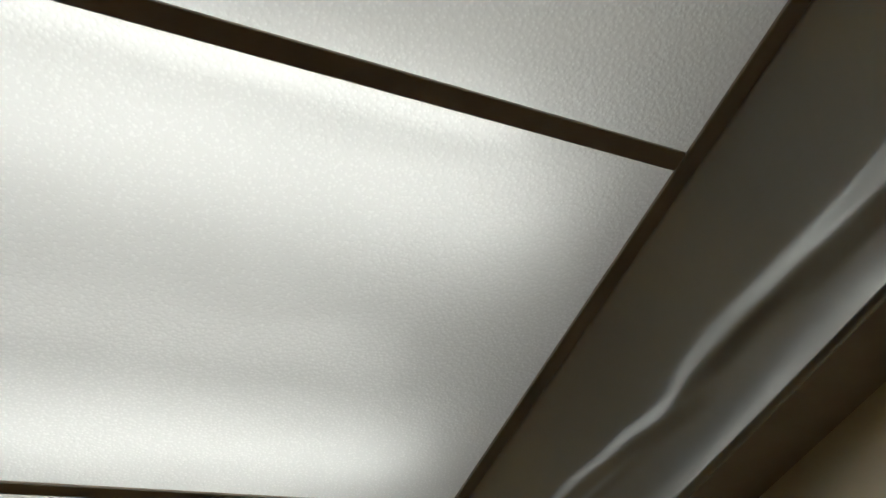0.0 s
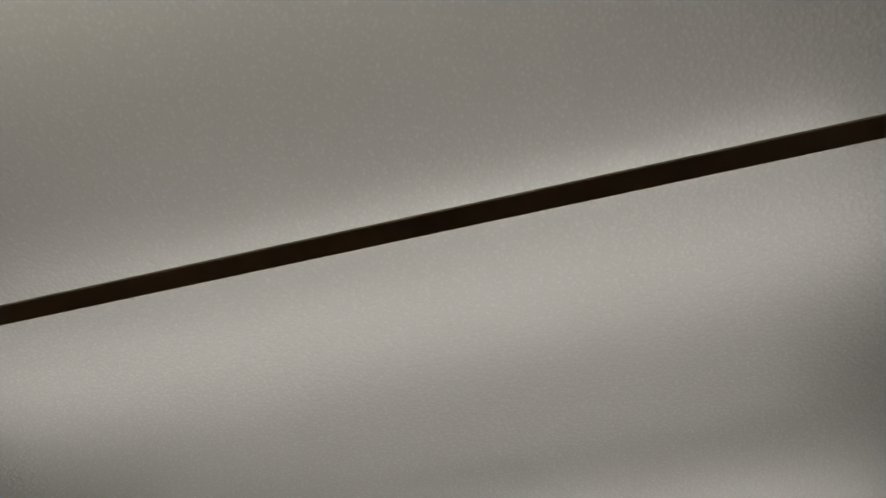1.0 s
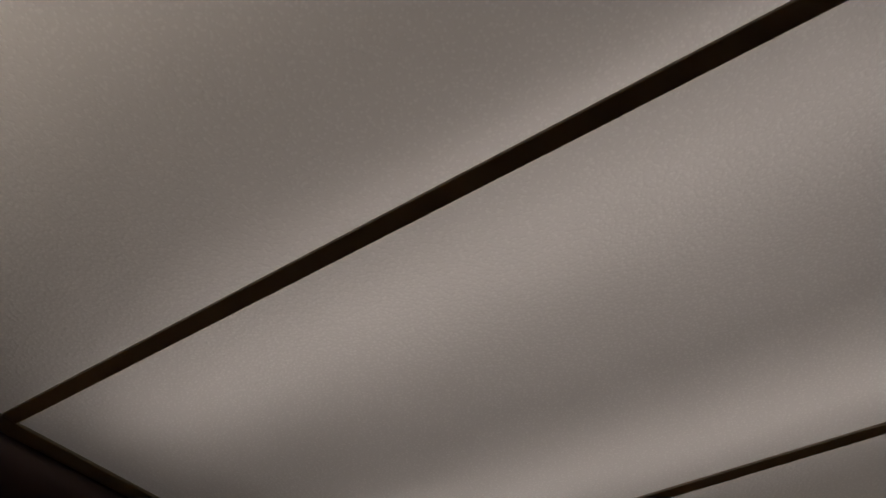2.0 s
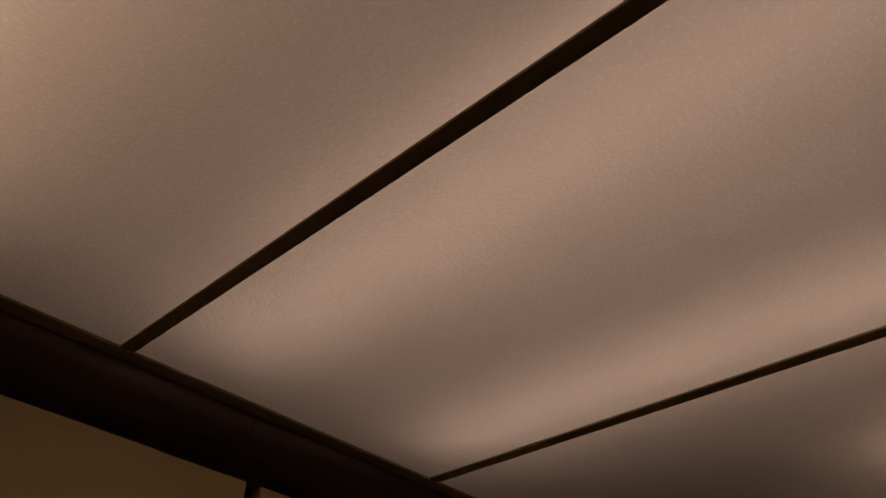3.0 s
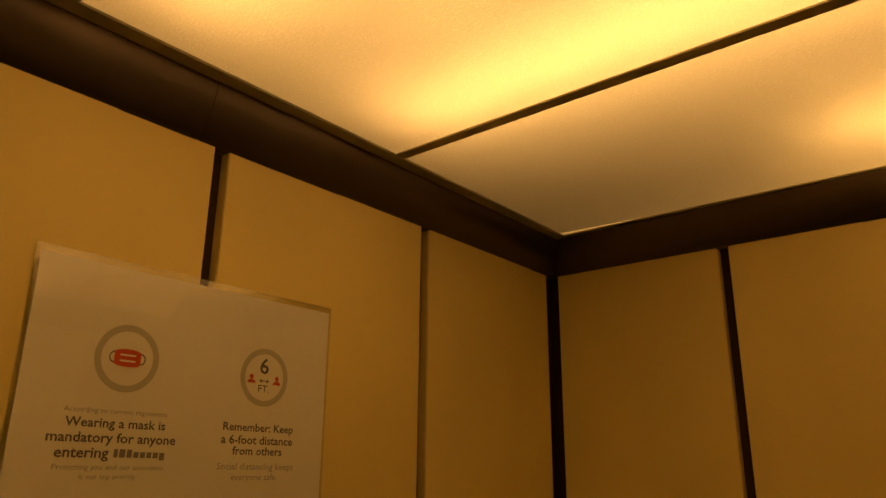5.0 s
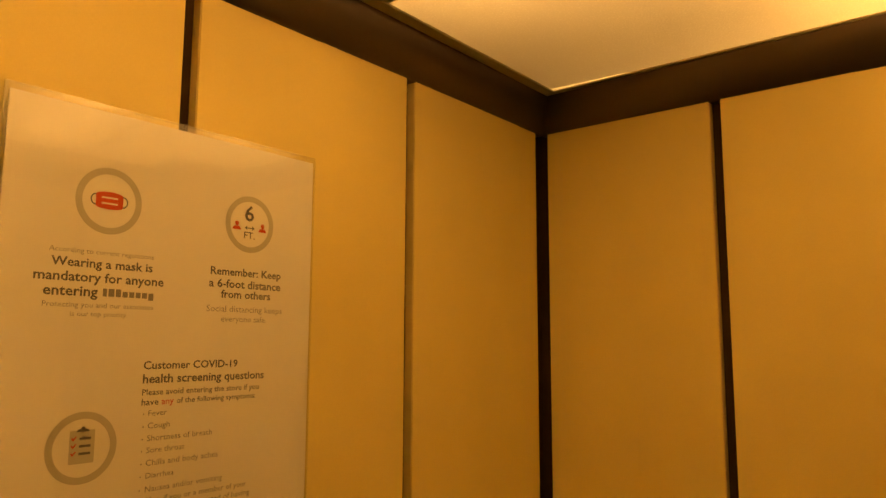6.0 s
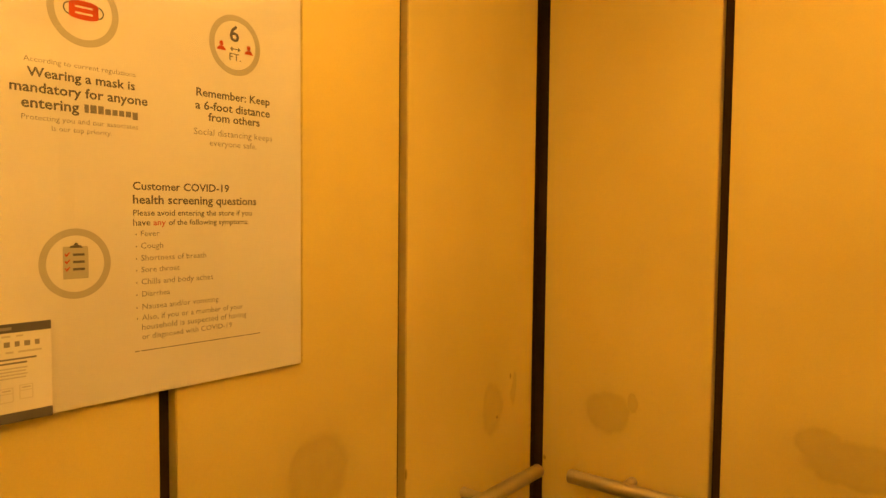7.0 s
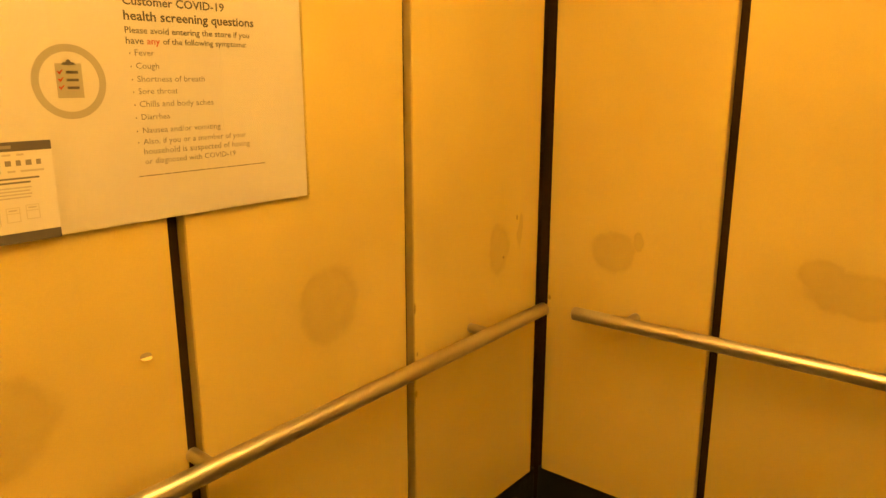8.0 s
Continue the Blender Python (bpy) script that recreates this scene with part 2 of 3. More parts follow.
def swept(profile, start, end, axis, buckle=0.0, steps=1):
    """A strip with the profile (across, z) drawn along y or x, and turned to face the room."""
    bm = bmesh.new()
    rows = []
    for i in range(steps + 1):
        s = start + (end - start) * i / steps
        row = []
        for k, (across, z) in enumerate(profile):
            ripple = buckle * math.sin(k / (len(profile) - 1) * math.pi) * noise.noise(Vector((s * 3.1, z * 7.0, 4.2)))
            row.append(bm.verts.new((across + ripple, s, z) if axis == "y" else (s, across + ripple, z)))
        rows.append(row)
    for a, b in zip(rows, rows[1:]):
        for k in range(len(profile) - 1):
            bm.faces.new((a[k], a[k + 1], b[k + 1], b[k]))
    bmesh.ops.recalc_face_normals(bm, faces=bm.faces)
    return bm


# ---- shell ----
def wall(name, label, back):
    ob = part(name, box(*back), REVEAL)
    return tagged(ob, label, "wall", kind="structure")


H = CEIL + 0.25
wall_rear = wall("wall_rear", "dark backing of the rear wall behind tan laminate panels", (-0.07, -THICK, -WIDTH - 0.07, 0.07, 0.0, H))
wall_side = wall("wall_side", "dark backing of the side wall behind tan laminate panels", (-THICK, DEPTH + 0.19, THICK, 0.07, 0.0, H))
wall_far = wall("wall_far_side", "dark backing of the other side wall behind tan laminate panels", (-THICK, DEPTH + 0.19, -WIDTH - 0.07, -WIDTH - THICK, 0.0, H))
DOOR_Y0, DOOR_Y1 = -1.69, -0.60
front = bmesh.new()
box(DEPTH, DEPTH + 0.12, -WIDTH - THICK, DOOR_Y0, 0.0, H, bm=front)
box(DEPTH, DEPTH + 0.12, DOOR_Y1, THICK, 0.0, H, bm=front)
box(DEPTH + 0.003, DEPTH + 0.12, DOOR_Y0, DOOR_Y1, DOOR_TOP, H, bm=front)
wall_front = tagged(part("wall_front", front, BAR), "dark bronze front wall round the lift doorway", "wall", kind="structure")
floor = tagged(part("floor", box(-0.07, DEPTH + 0.19, -WIDTH - 0.07, 0.07, -0.05, 0.0), FLOOR), "dark speckled vinyl lift floor", "floor", kind="structure")
ceiling = tagged(part("ceiling", box(-0.07, DEPTH + 0.19, -WIDTH - 0.07, 0.07, H, H + 0.04), LINING), "grey metal inside of the lift roof above the light panels", "ceiling", kind="structure")

# the lined sides of the light box above the frame; the white one is added to brighten the corner gap
LINE_TOP = H - 0.002
for dims, paint, label in (((0.03, 0.036, -WIDTH + 0.03, -0.03, CEIL + 0.03, LINE_TOP), LINING, "grey galvanised lining of the ceiling light box"),
                           ((DEPTH - 0.076, DEPTH - 0.07, -WIDTH + 0.03, -0.03, CEIL + 0.03, LINE_TOP), LINING, "grey galvanised lining of the ceiling light box"),
                           ((0.037, DEPTH - 0.077, -0.030, -0.024, CEIL + 0.0065, LINE_TOP), WHITE, "white lining added in the ceiling light box to brighten the open corner"),
                           ((0.037, DEPTH - 0.077, -WIDTH + 0.03, -WIDTH + 0.036, CEIL + 0.03, LINE_TOP), LINING, "grey galvanised lining of the ceiling light box")):
    tagged(part("lightbox_lining", box(*dims), paint), label, "trim", kind="structure")

# door leaves beyond the doorway
door = thing("door_1", "closed brushed metal lift door with two leaves", "door", DEPTH + 0.15, (DOOR_Y0 + DOOR_Y1) / 2, 0.0, "structure")
half = (DOOR_Y1 - DOOR_Y0) / 2 + 0.04
# brushed steel leaves; the tan wall panels' reflection is put into their colour
DOORSKIN = dark_metal("door_painted_reflection", (0.66, 0.60, 0.42), 0.40, 0.1, 0.1)
part("door_leaf", box(-0.03, 0.0, -half, -0.002, 0.01, DOOR_TOP + 0.05, 0.003), DOORSKIN, door)
part("door_leaf", box(-0.03, 0.0, 0.002, half, 0.01, DOOR_TOP + 0.05, 0.003), DOORSKIN, door)
tagged(part("wall_shaft", box(DEPTH + 0.16, DEPTH + 0.19, -WIDTH - THICK, THICK, 0.0, H), REVEAL), "dark wall behind the lift doors", "wall", kind="structure")

# steel fascia over the doorway: it leans in towards the ceiling frame and is creased along two dents
def fascia_mesh():
    bm = bmesh.new()
    top, foot, rows = CEIL + 0.003, DOOR_TOP, 70
    ys = [-WIDTH + 0.01 + (WIDTH - 0.02) * i / 150 for i in range(151)]

    def dent(y, z, line, start, end, deep, above, below):
        """A ridge pressed into the room: it swells slowly from above and folds back sharply below."""
        level = np.interp(y, [p[0] for p in line], [p[1] for p in line]) + 0.002 * noise.noise(Vector((y * 9, 1.7, 0)))
        fade = min(1.0, max(0.0, (y - start) / 0.07)) * min(1.0, max(0.0, (end - y) / 0.09))
        wide = (above if z > level else below) * (1 + 0.3 * noise.noise(Vector((y * 7.0, 8.3, 0))))
        return -deep * fade * math.exp(-((z - level) / wide) ** 2)

    grid = []
    for y in ys:
        line = []
        for k in range(rows + 1):
            z = foot + (top - foot) * k / rows
            x = 1.472 + 0.100 * (1 - (1 - (CEIL - z) / (CEIL - foot)) ** 1.5 if z < CEIL else 0.0)
            for crease in DENTS:
                x += dent(y, z, *crease)
            x += 0.0012 * noise.noise(Vector((y * 4.0, z * 6.0, 2.0)))
            line.append(bm.verts.new((x, y, z)))
        line.insert(0, bm.verts.new((DEPTH + 0.012, y, foot - 0.002)))
        grid.append(line)
    for a, b in zip(grid, grid[1:]):
        for k in range(rows + 1):
            bm.faces.new((a[k], b[k], b[k + 1], a[k + 1]))
    bmesh.ops.recalc_face_normals(bm, faces=bm.faces)
    return bm


# each crease: its line (y, z), where it starts and ends, depth, reach above and below
DENTS = (
    (((-2.2, 2.195), (-1.60, 2.211), (-1.46, 2.222), (-1.36, 2.229), (-1.1, 2.236)), -2.3, -1.19, 0.0072, 0.018, 0.009),
    (((-1.7, 2.188), (-1.55, 2.204), (-1.43, 2.210)), -1.9, -1.40, 0.0030, 0.009, 0.006),
    (((-1.4, 2.21), (-1.25, 2.215), (-1.13, 2.236), (-1.0, 2.251), (-0.5, 2.27)), -1.285, -0.2, 0.0062, 0.014, 0.007),
    (((-1.2, 2.215), (-1.10, 2.226), (-0.9, 2.240)), -1.17, -0.85, 0.0028, 0.008, 0.006),
)
fascia = tagged(part("fascia", fascia_mesh(), TRANSOM, smooth=True), "dented grey steel fascia over the lift doorway", "trim", kind="structure")

# black base board under the panels
for name, dims in (("baseboard", (-THICK + 0.003, -0.008, -WIDTH, 0.0, 0.0, PANEL_FOOT - 0.006)), ("baseboard", (0.0, DEPTH, 0.008, THICK - 0.003, 0.0, PANEL_FOOT - 0.006)),
                   ("baseboard", (0.0, DEPTH, -WIDTH - THICK + 0.003, -WIDTH - 0.008, 0.0, PANEL_FOOT - 0.006))):
    tagged(part(name, box(*dims, 0.002), BASE), "black base board below the tan wall panels", "baseboard", kind="structure")


# ---- curved dark cornice round the top ----
def cove(edge, inward):
    """Profile of the rolled cornice: from the wall's face up to the ceiling frame."""
    across, rise = 0.047, CEIL - PANEL_TOP
    foot = [(edge - inward * 0.020, PANEL_TOP - 0.002), (edge, PANEL_TOP - 0.002)]
    rolled = []
    for k in range(15):
        a, f = k * math.pi / 28, k / 14
        rolled.append((edge + inward * across * (0.55 * math.sin(a) + 0.45 * f), PANEL_TOP + rise * (0.55 * (1 - math.cos(a)) + 0.45 * f)))
    return foot + rolled


SEAM = -1.198
for name, profile, a, b, axis, steps in (
        ("cornice_rear", cove(0.0, 1), -WIDTH, SEAM - 0.0008, "y", 12), ("cornice_rear", cove(0.0, 1), SEAM + 0.0008, 0.0, "y", 12),
        ("cornice_side", cove(0.0, -1), 0.0, DEPTH, "x", 16), ("cornice_far_side", cove(-WIDTH, 1), 0.0, DEPTH, "x", 8)):
    ob = part(name, swept(profile, a, b, axis, 0.0015, steps), CORNICE, smooth=True)
    tagged(ob, "dark curved metal cornice between wall panels and ceiling", "trim", kind="structure")

# ---- ceiling frame ----
X0, X1, Y0, Y1 = 0.079, 1.449, -2.168, -0.064
BAR_A, BAR_B = (-1.4825, -1.458), (-0.775, -0.748)
frame_ob = thing("ceiling_frame", "dark bronze metal frame holding the ceiling light panels", "trim", 0.75, -1.1, CEIL, "structure")


def on_frame(name, dims, bevel=0.0015):
    x0, x1, y0, y1, z0, z1 = dims
    return part(name, box(x0 - 0.75, x1 - 0.75, y0 + 1.1, y1 + 1.1, z0, z1, bevel), BAR, frame_ob)


on_frame("flange", (X0 - 0.034, X0, -WIDTH + 0.04, -0.04, 0.0, 0.0052))
on_frame("flange", (X1, X1 + 0.022, -WIDTH + 0.04, -0.04, 0.0, 0.0052))
side_flange = on_frame("flange", (X0 + 0.0005, X1 - 0.0005, Y1, -0.028, 0.0, 0.0052))
for v in side_flange.data.vertices:      # set slightly askew, closer to the wall towards the doorway
    if v.co.y < (Y1 - 0.028) / 2 + 1.1:
        v.co.y += 0.020 * (v.co.x + 0.75 - X0) / (X1 - X0)
on_frame("flange", (X0 + 0.0005, X1 - 0.0005, Y0 - 0.05, Y0, 0.0, 0.0052))
for lo, hi in (BAR_A, BAR_B):
    on_frame("crossbar", (X0 + 0.0005, X1 - 0.0005, lo, hi, 0.0005, 0.0052))


# ---- light panels and tubes ----
def light_panel(lo, hi, slipped=False):
    ob = thing("ceiling_light_panel", "milky pebbled acrylic ceiling panel lit from above" + (", slipped open at one corner" if slipped else ""), "ceiling light",
               (X0 + X1) / 2, (lo + hi) / 2, CEIL + 0.006, group="ceiling light panels")
    bm = bmesh.new()
    cx, cy = (X0 + X1) / 2, (lo + hi) / 2
    xs = [X0 - 0.004, X0 + 0.21, X0 + 0.24, X1 + 0.004]
    far = [hi - 0.013, hi + 0.0005, hi + 0.010, hi + 0.030] if slipped else [hi + 0.004] * 4
    for x_a, x_b, f_a, f_b in zip(xs, xs[1:], far, far[1:]):
        low = [bm.verts.new((x - cx, y - cy, 0.0)) for x, y in ((x_a, lo - 0.004), (x_b, lo - 0.004), (x_b, f_b), (x_a, f_a))]
        bm.faces.new(low)
    bmesh.ops.remove_doubles(bm, verts=bm.verts, dist=0.0002)
    part("diffuser", bm, DIFFUSER, ob)
    return ob


light_panel(Y0, BAR_A[0])
light_panel(BAR_A[1], BAR_B[0])
light_panel(BAR_B[1], Y1, True)

TUBE_Z = CEIL + 0.137


def tube_light(x, y, length, lit, z=TUBE_Z):
    ob = thing("fluorescent_tube", "lit warm white fluorescent tube in white holders", "tube light", x, y, z, group="fluorescent tubes")
    half = length / 2
    glass, count, sides = bmesh.new(), 30, 10
    loops = [[glass.verts.new((-half + 0.02 + (length - 0.04) * k / count, 0.016 * math.cos(a), 0.016 * math.sin(a))) for a in [q * math.tau / sides for q in range(sides)]] for k in range(count + 1)]
    for a, b in zip(loops, loops[1:]):
        for q in range(sides):
            glass.faces.new((a[q], b[q], b[(q + 1) % sides], a[(q + 1) % sides]))
    bmesh.ops.recalc_face_normals(glass, faces=glass.faces)
    part("glass_tube", glass, lit, ob, smooth=True)
    for side in (-1, 1):
        part("end_cap", rod((side * (half - 0.02), 0, 0), (side * half, 0, 0), 0.0165, 20), STEEL, ob, "metal end cap", True)
        part("holder", box(*sorted((side * half, side * (half + 0.018))), -0.014, 0.014, -0.02, H - z - 0.002, 0.002), WHITE, ob)
    return ob


MID = (X0 + X1) / 2
for y, lit in ((-1.365, GLOW), (-0.877, GLOW), (-1.860, OLD_GLOW)):
    tube_light(MID, y, 1.20, lit)
tube_light(1.09, -0.305, 0.54, OLD_GLOW, CEIL + 0.155)


# ---- wall panels: each a board with a trimmed edge ----
def board(name, wall_ob, width, m):
    """A laminate board with thin metal edges; local x out of the wall, y along it."""
    key = f"{name}_{width:.3f}"
    if key not in BOARDS:
        face = mesh_of("panel", box(THICK - 0.003, THICK, -width / 2 + 0.0012, width / 2 - 0.0012, PANEL_FOOT, PANEL_TOP, 0.0008), LAMINATE)
        core = mesh_of("panel_edge", box(0.001, THICK - 0.003, -width / 2, width / 2, PANEL_FOOT + 0.001, PANEL_TOP - 0.001), EDGE)
        BOARDS[key] = face, core
    face, core = BOARDS[key]
    ob = new("panel", face)
    ob.parent = wall_ob
    ob.matrix_local = m
    edge = new("panel_edge", core)
    edge.parent = ob


BOARDS = {}
REAR = [(-0.5685, -0.036), (-1.132, -0.596), (-1.698, -1.161), (-2.222, -1.726)]
SIDE = [(0.017, 0.490), (0.5170, 0.9925), (1.022, 1.545)]
for lo, hi in REAR:
    board("rear", wall_rear, hi - lo, pose(-THICK, (lo + hi) / 2, 0))
for lo, hi in SIDE:
    board("side", wall_side, hi - lo, pose((lo + hi) / 2, THICK, 0, 0, 0, -90))
    board("side", wall_far, hi - lo, pose((lo + hi) / 2, -WIDTH - THICK, 0, 0, 0, 90))


# ---- handrails ----
def handrail(length, posts, m, label):
    ob = thing("handrail", label, "handrail", group="handrails")
    ob.matrix_basis = m
    reach, radius = 0.070, 0.0182
    part("tube", tube((reach, 0, 0), (reach, length, 0), radius), STEEL, ob, smooth=True)
    for at in posts:
        arm = part("bracket", tube((-0.001, at, 0), (reach - radius * 0.7, at, 0), 0.0125, 24, 6, 0.001), STEEL, ob, smooth=True)
        part("collar", tube((0.0, at, 0), (0.003, at, 0), 0.0132, 24, 2, 0.001), STEEL, arm, smooth=True)
    return ob


RAIL_Z = 0.862
handrail(WIDTH - 0.212, [0.246, 1.049, 1.86], pose(0, -0.106, 0.8722, 0.70) @ Matrix.Diagonal((1, -1, 1, 1)), "brushed stainless steel handrail along the rear wall")
handrail(DEPTH - 0.29, [0.150, 1.09], pose(0.144, 0, 0.8655, 0, -0.4, 0) @ pose(0, 0, 0, 0, 0, -90), "brushed stainless steel handrail along the side wall")
handrail(DEPTH - 0.28, [0.148, 1.09], pose(0.139, -WIDTH, RAIL_Z - 0.004) @ Matrix(((0, 1, 0, 0), (1, 0, 0, 0), (0, 0, 1, 0), (0, 0, 0, 1))), "brushed stainless steel handrail along the other side wall")

# ---- sign in its clear holder ----
PY0, PY1, PZ1 = -1.425, -0.880, 1.994
PZ0 = PZ1 - 0.711
FACE = 0.008
AX = Matrix(((0, 0, 1, 0), (1, 0, 0, 0), (0, 1, 0, 0), (0, 0, 0, 1)))      # x along the wall, y up, z out of the wall


def flat_ob(name, bm_or_data, material, parent, y, z, lift, label="", under=None):
    data = bm_or_data if isinstance(bm_or_data, bpy.types.Mesh) else mesh_of(name, bm_or_data, material)
    ob = new(name, data)
    ob.parent = parent
    ob.matrix_basis = Matrix.Translation((lift, y - PY0, z - PZ0)) @ AX
    if under:
        ob.parent, ob.matrix_parent_inverse = under, under.matrix_basis.inverted()
    return tagged(ob, label) if label else ob


poster = thing("poster", "white printed health notice poster in a clear sleeve", "poster", FACE, PY0 + 0.0025, PZ0)
part("sheet", box(-0.003, 0.0, 0.0, PY1 - PY0, 0.0, PZ1 - PZ0, 0.0004), PAPER, poster)


def ring(radius, width, sides=64):
    bm = bmesh.new()
    a = [bm.verts.new((radius * math.cos(t), radius * math.sin(t), 0)) for t in [i * math.tau / sides for i in range(sides)]]
    b = [bm.verts.new(((radius - width) * v.co.x / radius, (radius - width) * v.co.y / radius, 0)) for v in a]
    for i in range(sides):
        j = (i + 1) % sides
        bm.faces.new((a[i], a[j], b[j], b[i]))
    return bm


def shape(points, bm=None):
    bm = bm or bmesh.new()
    bm.faces.new([bm.verts.new((x, y, 0)) for x, y in points])
    return bm


def slab(w, h, x=0.0, y=0.0, bm=None):
    return shape([(x - w / 2, y - h / 2), (x + w / 2, y - h / 2), (x + w / 2, y + h / 2), (x - w / 2, y + h / 2)], bm)


def arc(cx, cy, rx, ry, a0, a1, n=16):
    return [(cx + rx * math.cos(radians(a0 + (a1 - a0) * i / n)), cy + ry * math.sin(radians(a0 + (a1 - a0) * i / n))) for i in range(n + 1)]


LIFT = 0.0004


def words(text, y0, y1, z, material, parent, bold=0.0, squat=0.9):
    """A line of print from y0 to y1 with its small letters' middle at z."""
    curve = bpy.data.curves.new("print", "FONT")
    curve.body, curve.size, curve.offset, curve.resolution_u = text, 1.0, bold, 2
    temp = new("print", curve)
    bpy.context.view_layer.update()
    data = bpy.data.meshes.new_from_object(temp.evaluated_get(bpy.context.evaluated_depsgraph_get()))
    bpy.data.objects.remove(temp)
    xs = [v.co.x for v in data.vertices]
    size = (y1 - y0) / (max(xs) - min(xs))
    data.transform(Matrix.Diagonal((size, size * squat, 1, 1)) @ Matrix.Translation((-min(xs), -0.25, 0)))
    data.materials.clear()
    data.materials.append(material)
    return flat_ob("print", data, material, parent, y0, z, LIFT)


for text, y0, y1, z, ink, bold in (
        ("According to current regulations", -1.359, -1.201, 1.777, GREY_INK, 0.0),
        ("Wearing a mask is", -1.355, -1.202, 1.759, INK, 0.020),
        ("mandatory for anyone", -1.377, -1.182, 1.738, INK, 0.020),
        ("entering", -1.363, -1.286, 1.717, INK, 0.020),
        ("Protecting you and our associates", -1.363, -1.198, 1.698, GREY_INK, 0.0),
        ("is our top priority.", -1.324, -1.239, 1.685, GREY_INK, 0.0),
        ("Remember: Keep", -1.098, -0.951, 1.765, INK, 0.020),
        ("a 6-foot distance", -1.100, -0.951, 1.744, INK, 0.020),
        ("from others", -1.076, -0.973, 1.726, INK, 0.020),
        ("Social distancing keeps", -1.103, -0.946, 1.701, GREY_INK, 0.0),
        ("everyone safe.", -1.074, -0.980, 1.684, GREY_INK, 0.0),
        ("Customer COVID-19", -1.208, -1.037, 1.608, INK, 0.020),
        ("health screening questions", -1.208, -0.981, 1.587, INK, 0.020),
        ("Please avoid entering the store if you", -1.208, -0.991, 1.567, INK, 0.012),
        ("have", -1.208, -1.180, 1.552, INK, 0.012), ("any", -1.175, -1.154, 1.552, RED_INK, 0.012),
        ("of the following symptoms:", -1.149, -0.998, 1.552, INK, 0.012),
        ("Fever", -1.196, -1.165, 1.535, GREY_INK, 0.006), ("Cough", -1.196, -1.159, 1.516, GREY_INK, 0.006),
        ("Shortness of breath", -1.196, -1.082, 1.497, GREY_INK, 0.006), ("Sore throat", -1.196, -1.131, 1.479, GREY_INK, 0.006),
        ("Chills and body aches", -1.196, -1.069, 1.460, GREY_INK, 0.006), ("Diarrhea", -1.195, -1.148, 1.441, GREY_INK, 0.006),
        ("Nausea and/or vomiting", -1.195, -1.059, 1.421, GREY_INK, 0.006),
        ("Also, if you or a member of your", -1.196, -1.010, 1.404, GREY_INK, 0.006),
        ("household is suspected of having", -1.196, -1.003, 1.389, GREY_INK, 0.006),
        ("or diagnosed with COVID-19", -1.196, -1.033, 1.374, GREY_INK, 0.006),
        ("6", -1.034, -1.0145, 1.870, INK, 0.015), ("FT.", -1.0345, -1.0115, 1.8325, INK, 0.008)):
    words(text, y0, y1, z, ink, poster, bold)
at = -1.2785
for wide, tall, low in ((0.0062, 0.0118, 0), (0.0092, 0.0118, 0), (0.0082, 0.0118, 0), (0.0084, 0.0085, 0), (0.0080, 0.0085, 0), (0.0080, 0.0085, 0), (0.0084, 0.0085, 0), (0.0084, 0.0112, 0.003)):
    flat_ob("name_bar", slab(wide, tall), FADED_INK, poster, at + wide / 2, 1.7125 - low + tall / 2, LIFT)
    at += wide + 0.0022
for i, long in enumerate((0.008, 0.030, 0.011, 0.026, 0.031, 0.009, 0.024, 0.019, 0.027, 0.012, 0.015)):
    at = -1.208 + sum((0.008, 0.030, 0.011, 0.026, 0.031, 0.009, 0.024, 0.019, 0.027, 0.012, 0.015)[:i]) + 0.0022 * i
    flat_ob("small_print", slab(long, 0.0017), GREY_INK, poster, at + long / 2, 1.353, LIFT)
for z in (1.535, 1.516, 1.497, 1.479, 1.460, 1.441, 1.421, 1.404):
    flat_ob("bullet", slab(0.0022, 0.0022), GREY_INK, poster, -1.2035, z, LIFT)

for y, z, radius in ((-1.277, 1.857, 0.051), (-1.0225, 1.854, 0.051), (-1.2945, 1.4945, 0.051)):
    flat_ob("ring", ring(radius, 0.0102), RING_INK, poster, y, z, LIFT)
# face covering
cover = flat_ob("pictogram", shape([(-0.021, -0.008)] + arc(0, -0.009, 0.021, 0.0045, 180, 360) + [(0.021, 0.007)] + arc(0, 0.008, 0.021, 0.0055, 0, 180)), RED_INK, poster, -1.277, 1.8575, LIFT, "red face mask pictogram")
for dz in (0.0042, -0.0046):
    flat_ob("pictogram_line", slab(0.025, 0.0026), PAPER, poster, -1.277, 1.8575 + dz, 2 * LIFT, under=cover)
for side in (-1, 1):
    loop = bmesh.new()
    outer, inner = arc(0, 0, 0.0085 * side, 0.009, -90, 90), arc(0, 0, 0.0065 * side, 0.007, -90, 90)
    shape(outer + inner[::-1], loop)
    flat_ob("pictogram_loop", loop, INK, poster, -1.277 + side * 0.0205, 1.8575, LIFT, under=cover)
# two plain markers and the arrow between them
for y in (-1.050, -0.9955):
    flat_ob("marker", shape(arc(0, -0.0085, 0.0085, 0.0068, 0, 180)), RED_INK, poster, y, 1.851, LIFT)
    flat_ob("marker_dot", shape(arc(0, 0.0026, 0.0040, 0.0042, 0, 345)), RED_INK, poster, y, 1.851, LIFT)
flat_ob("arrow", slab(0.015, 0.0018), INK, poster, -1.0228, 1.8475, LIFT)
for side in (-1, 1):
    flat_ob("arrow_head", shape([(0, 0.0042), (side * 0.005, 0), (0, -0.0042)][::side]), INK, poster, -1.0228 + side * 0.0055, 1.8475, LIFT)
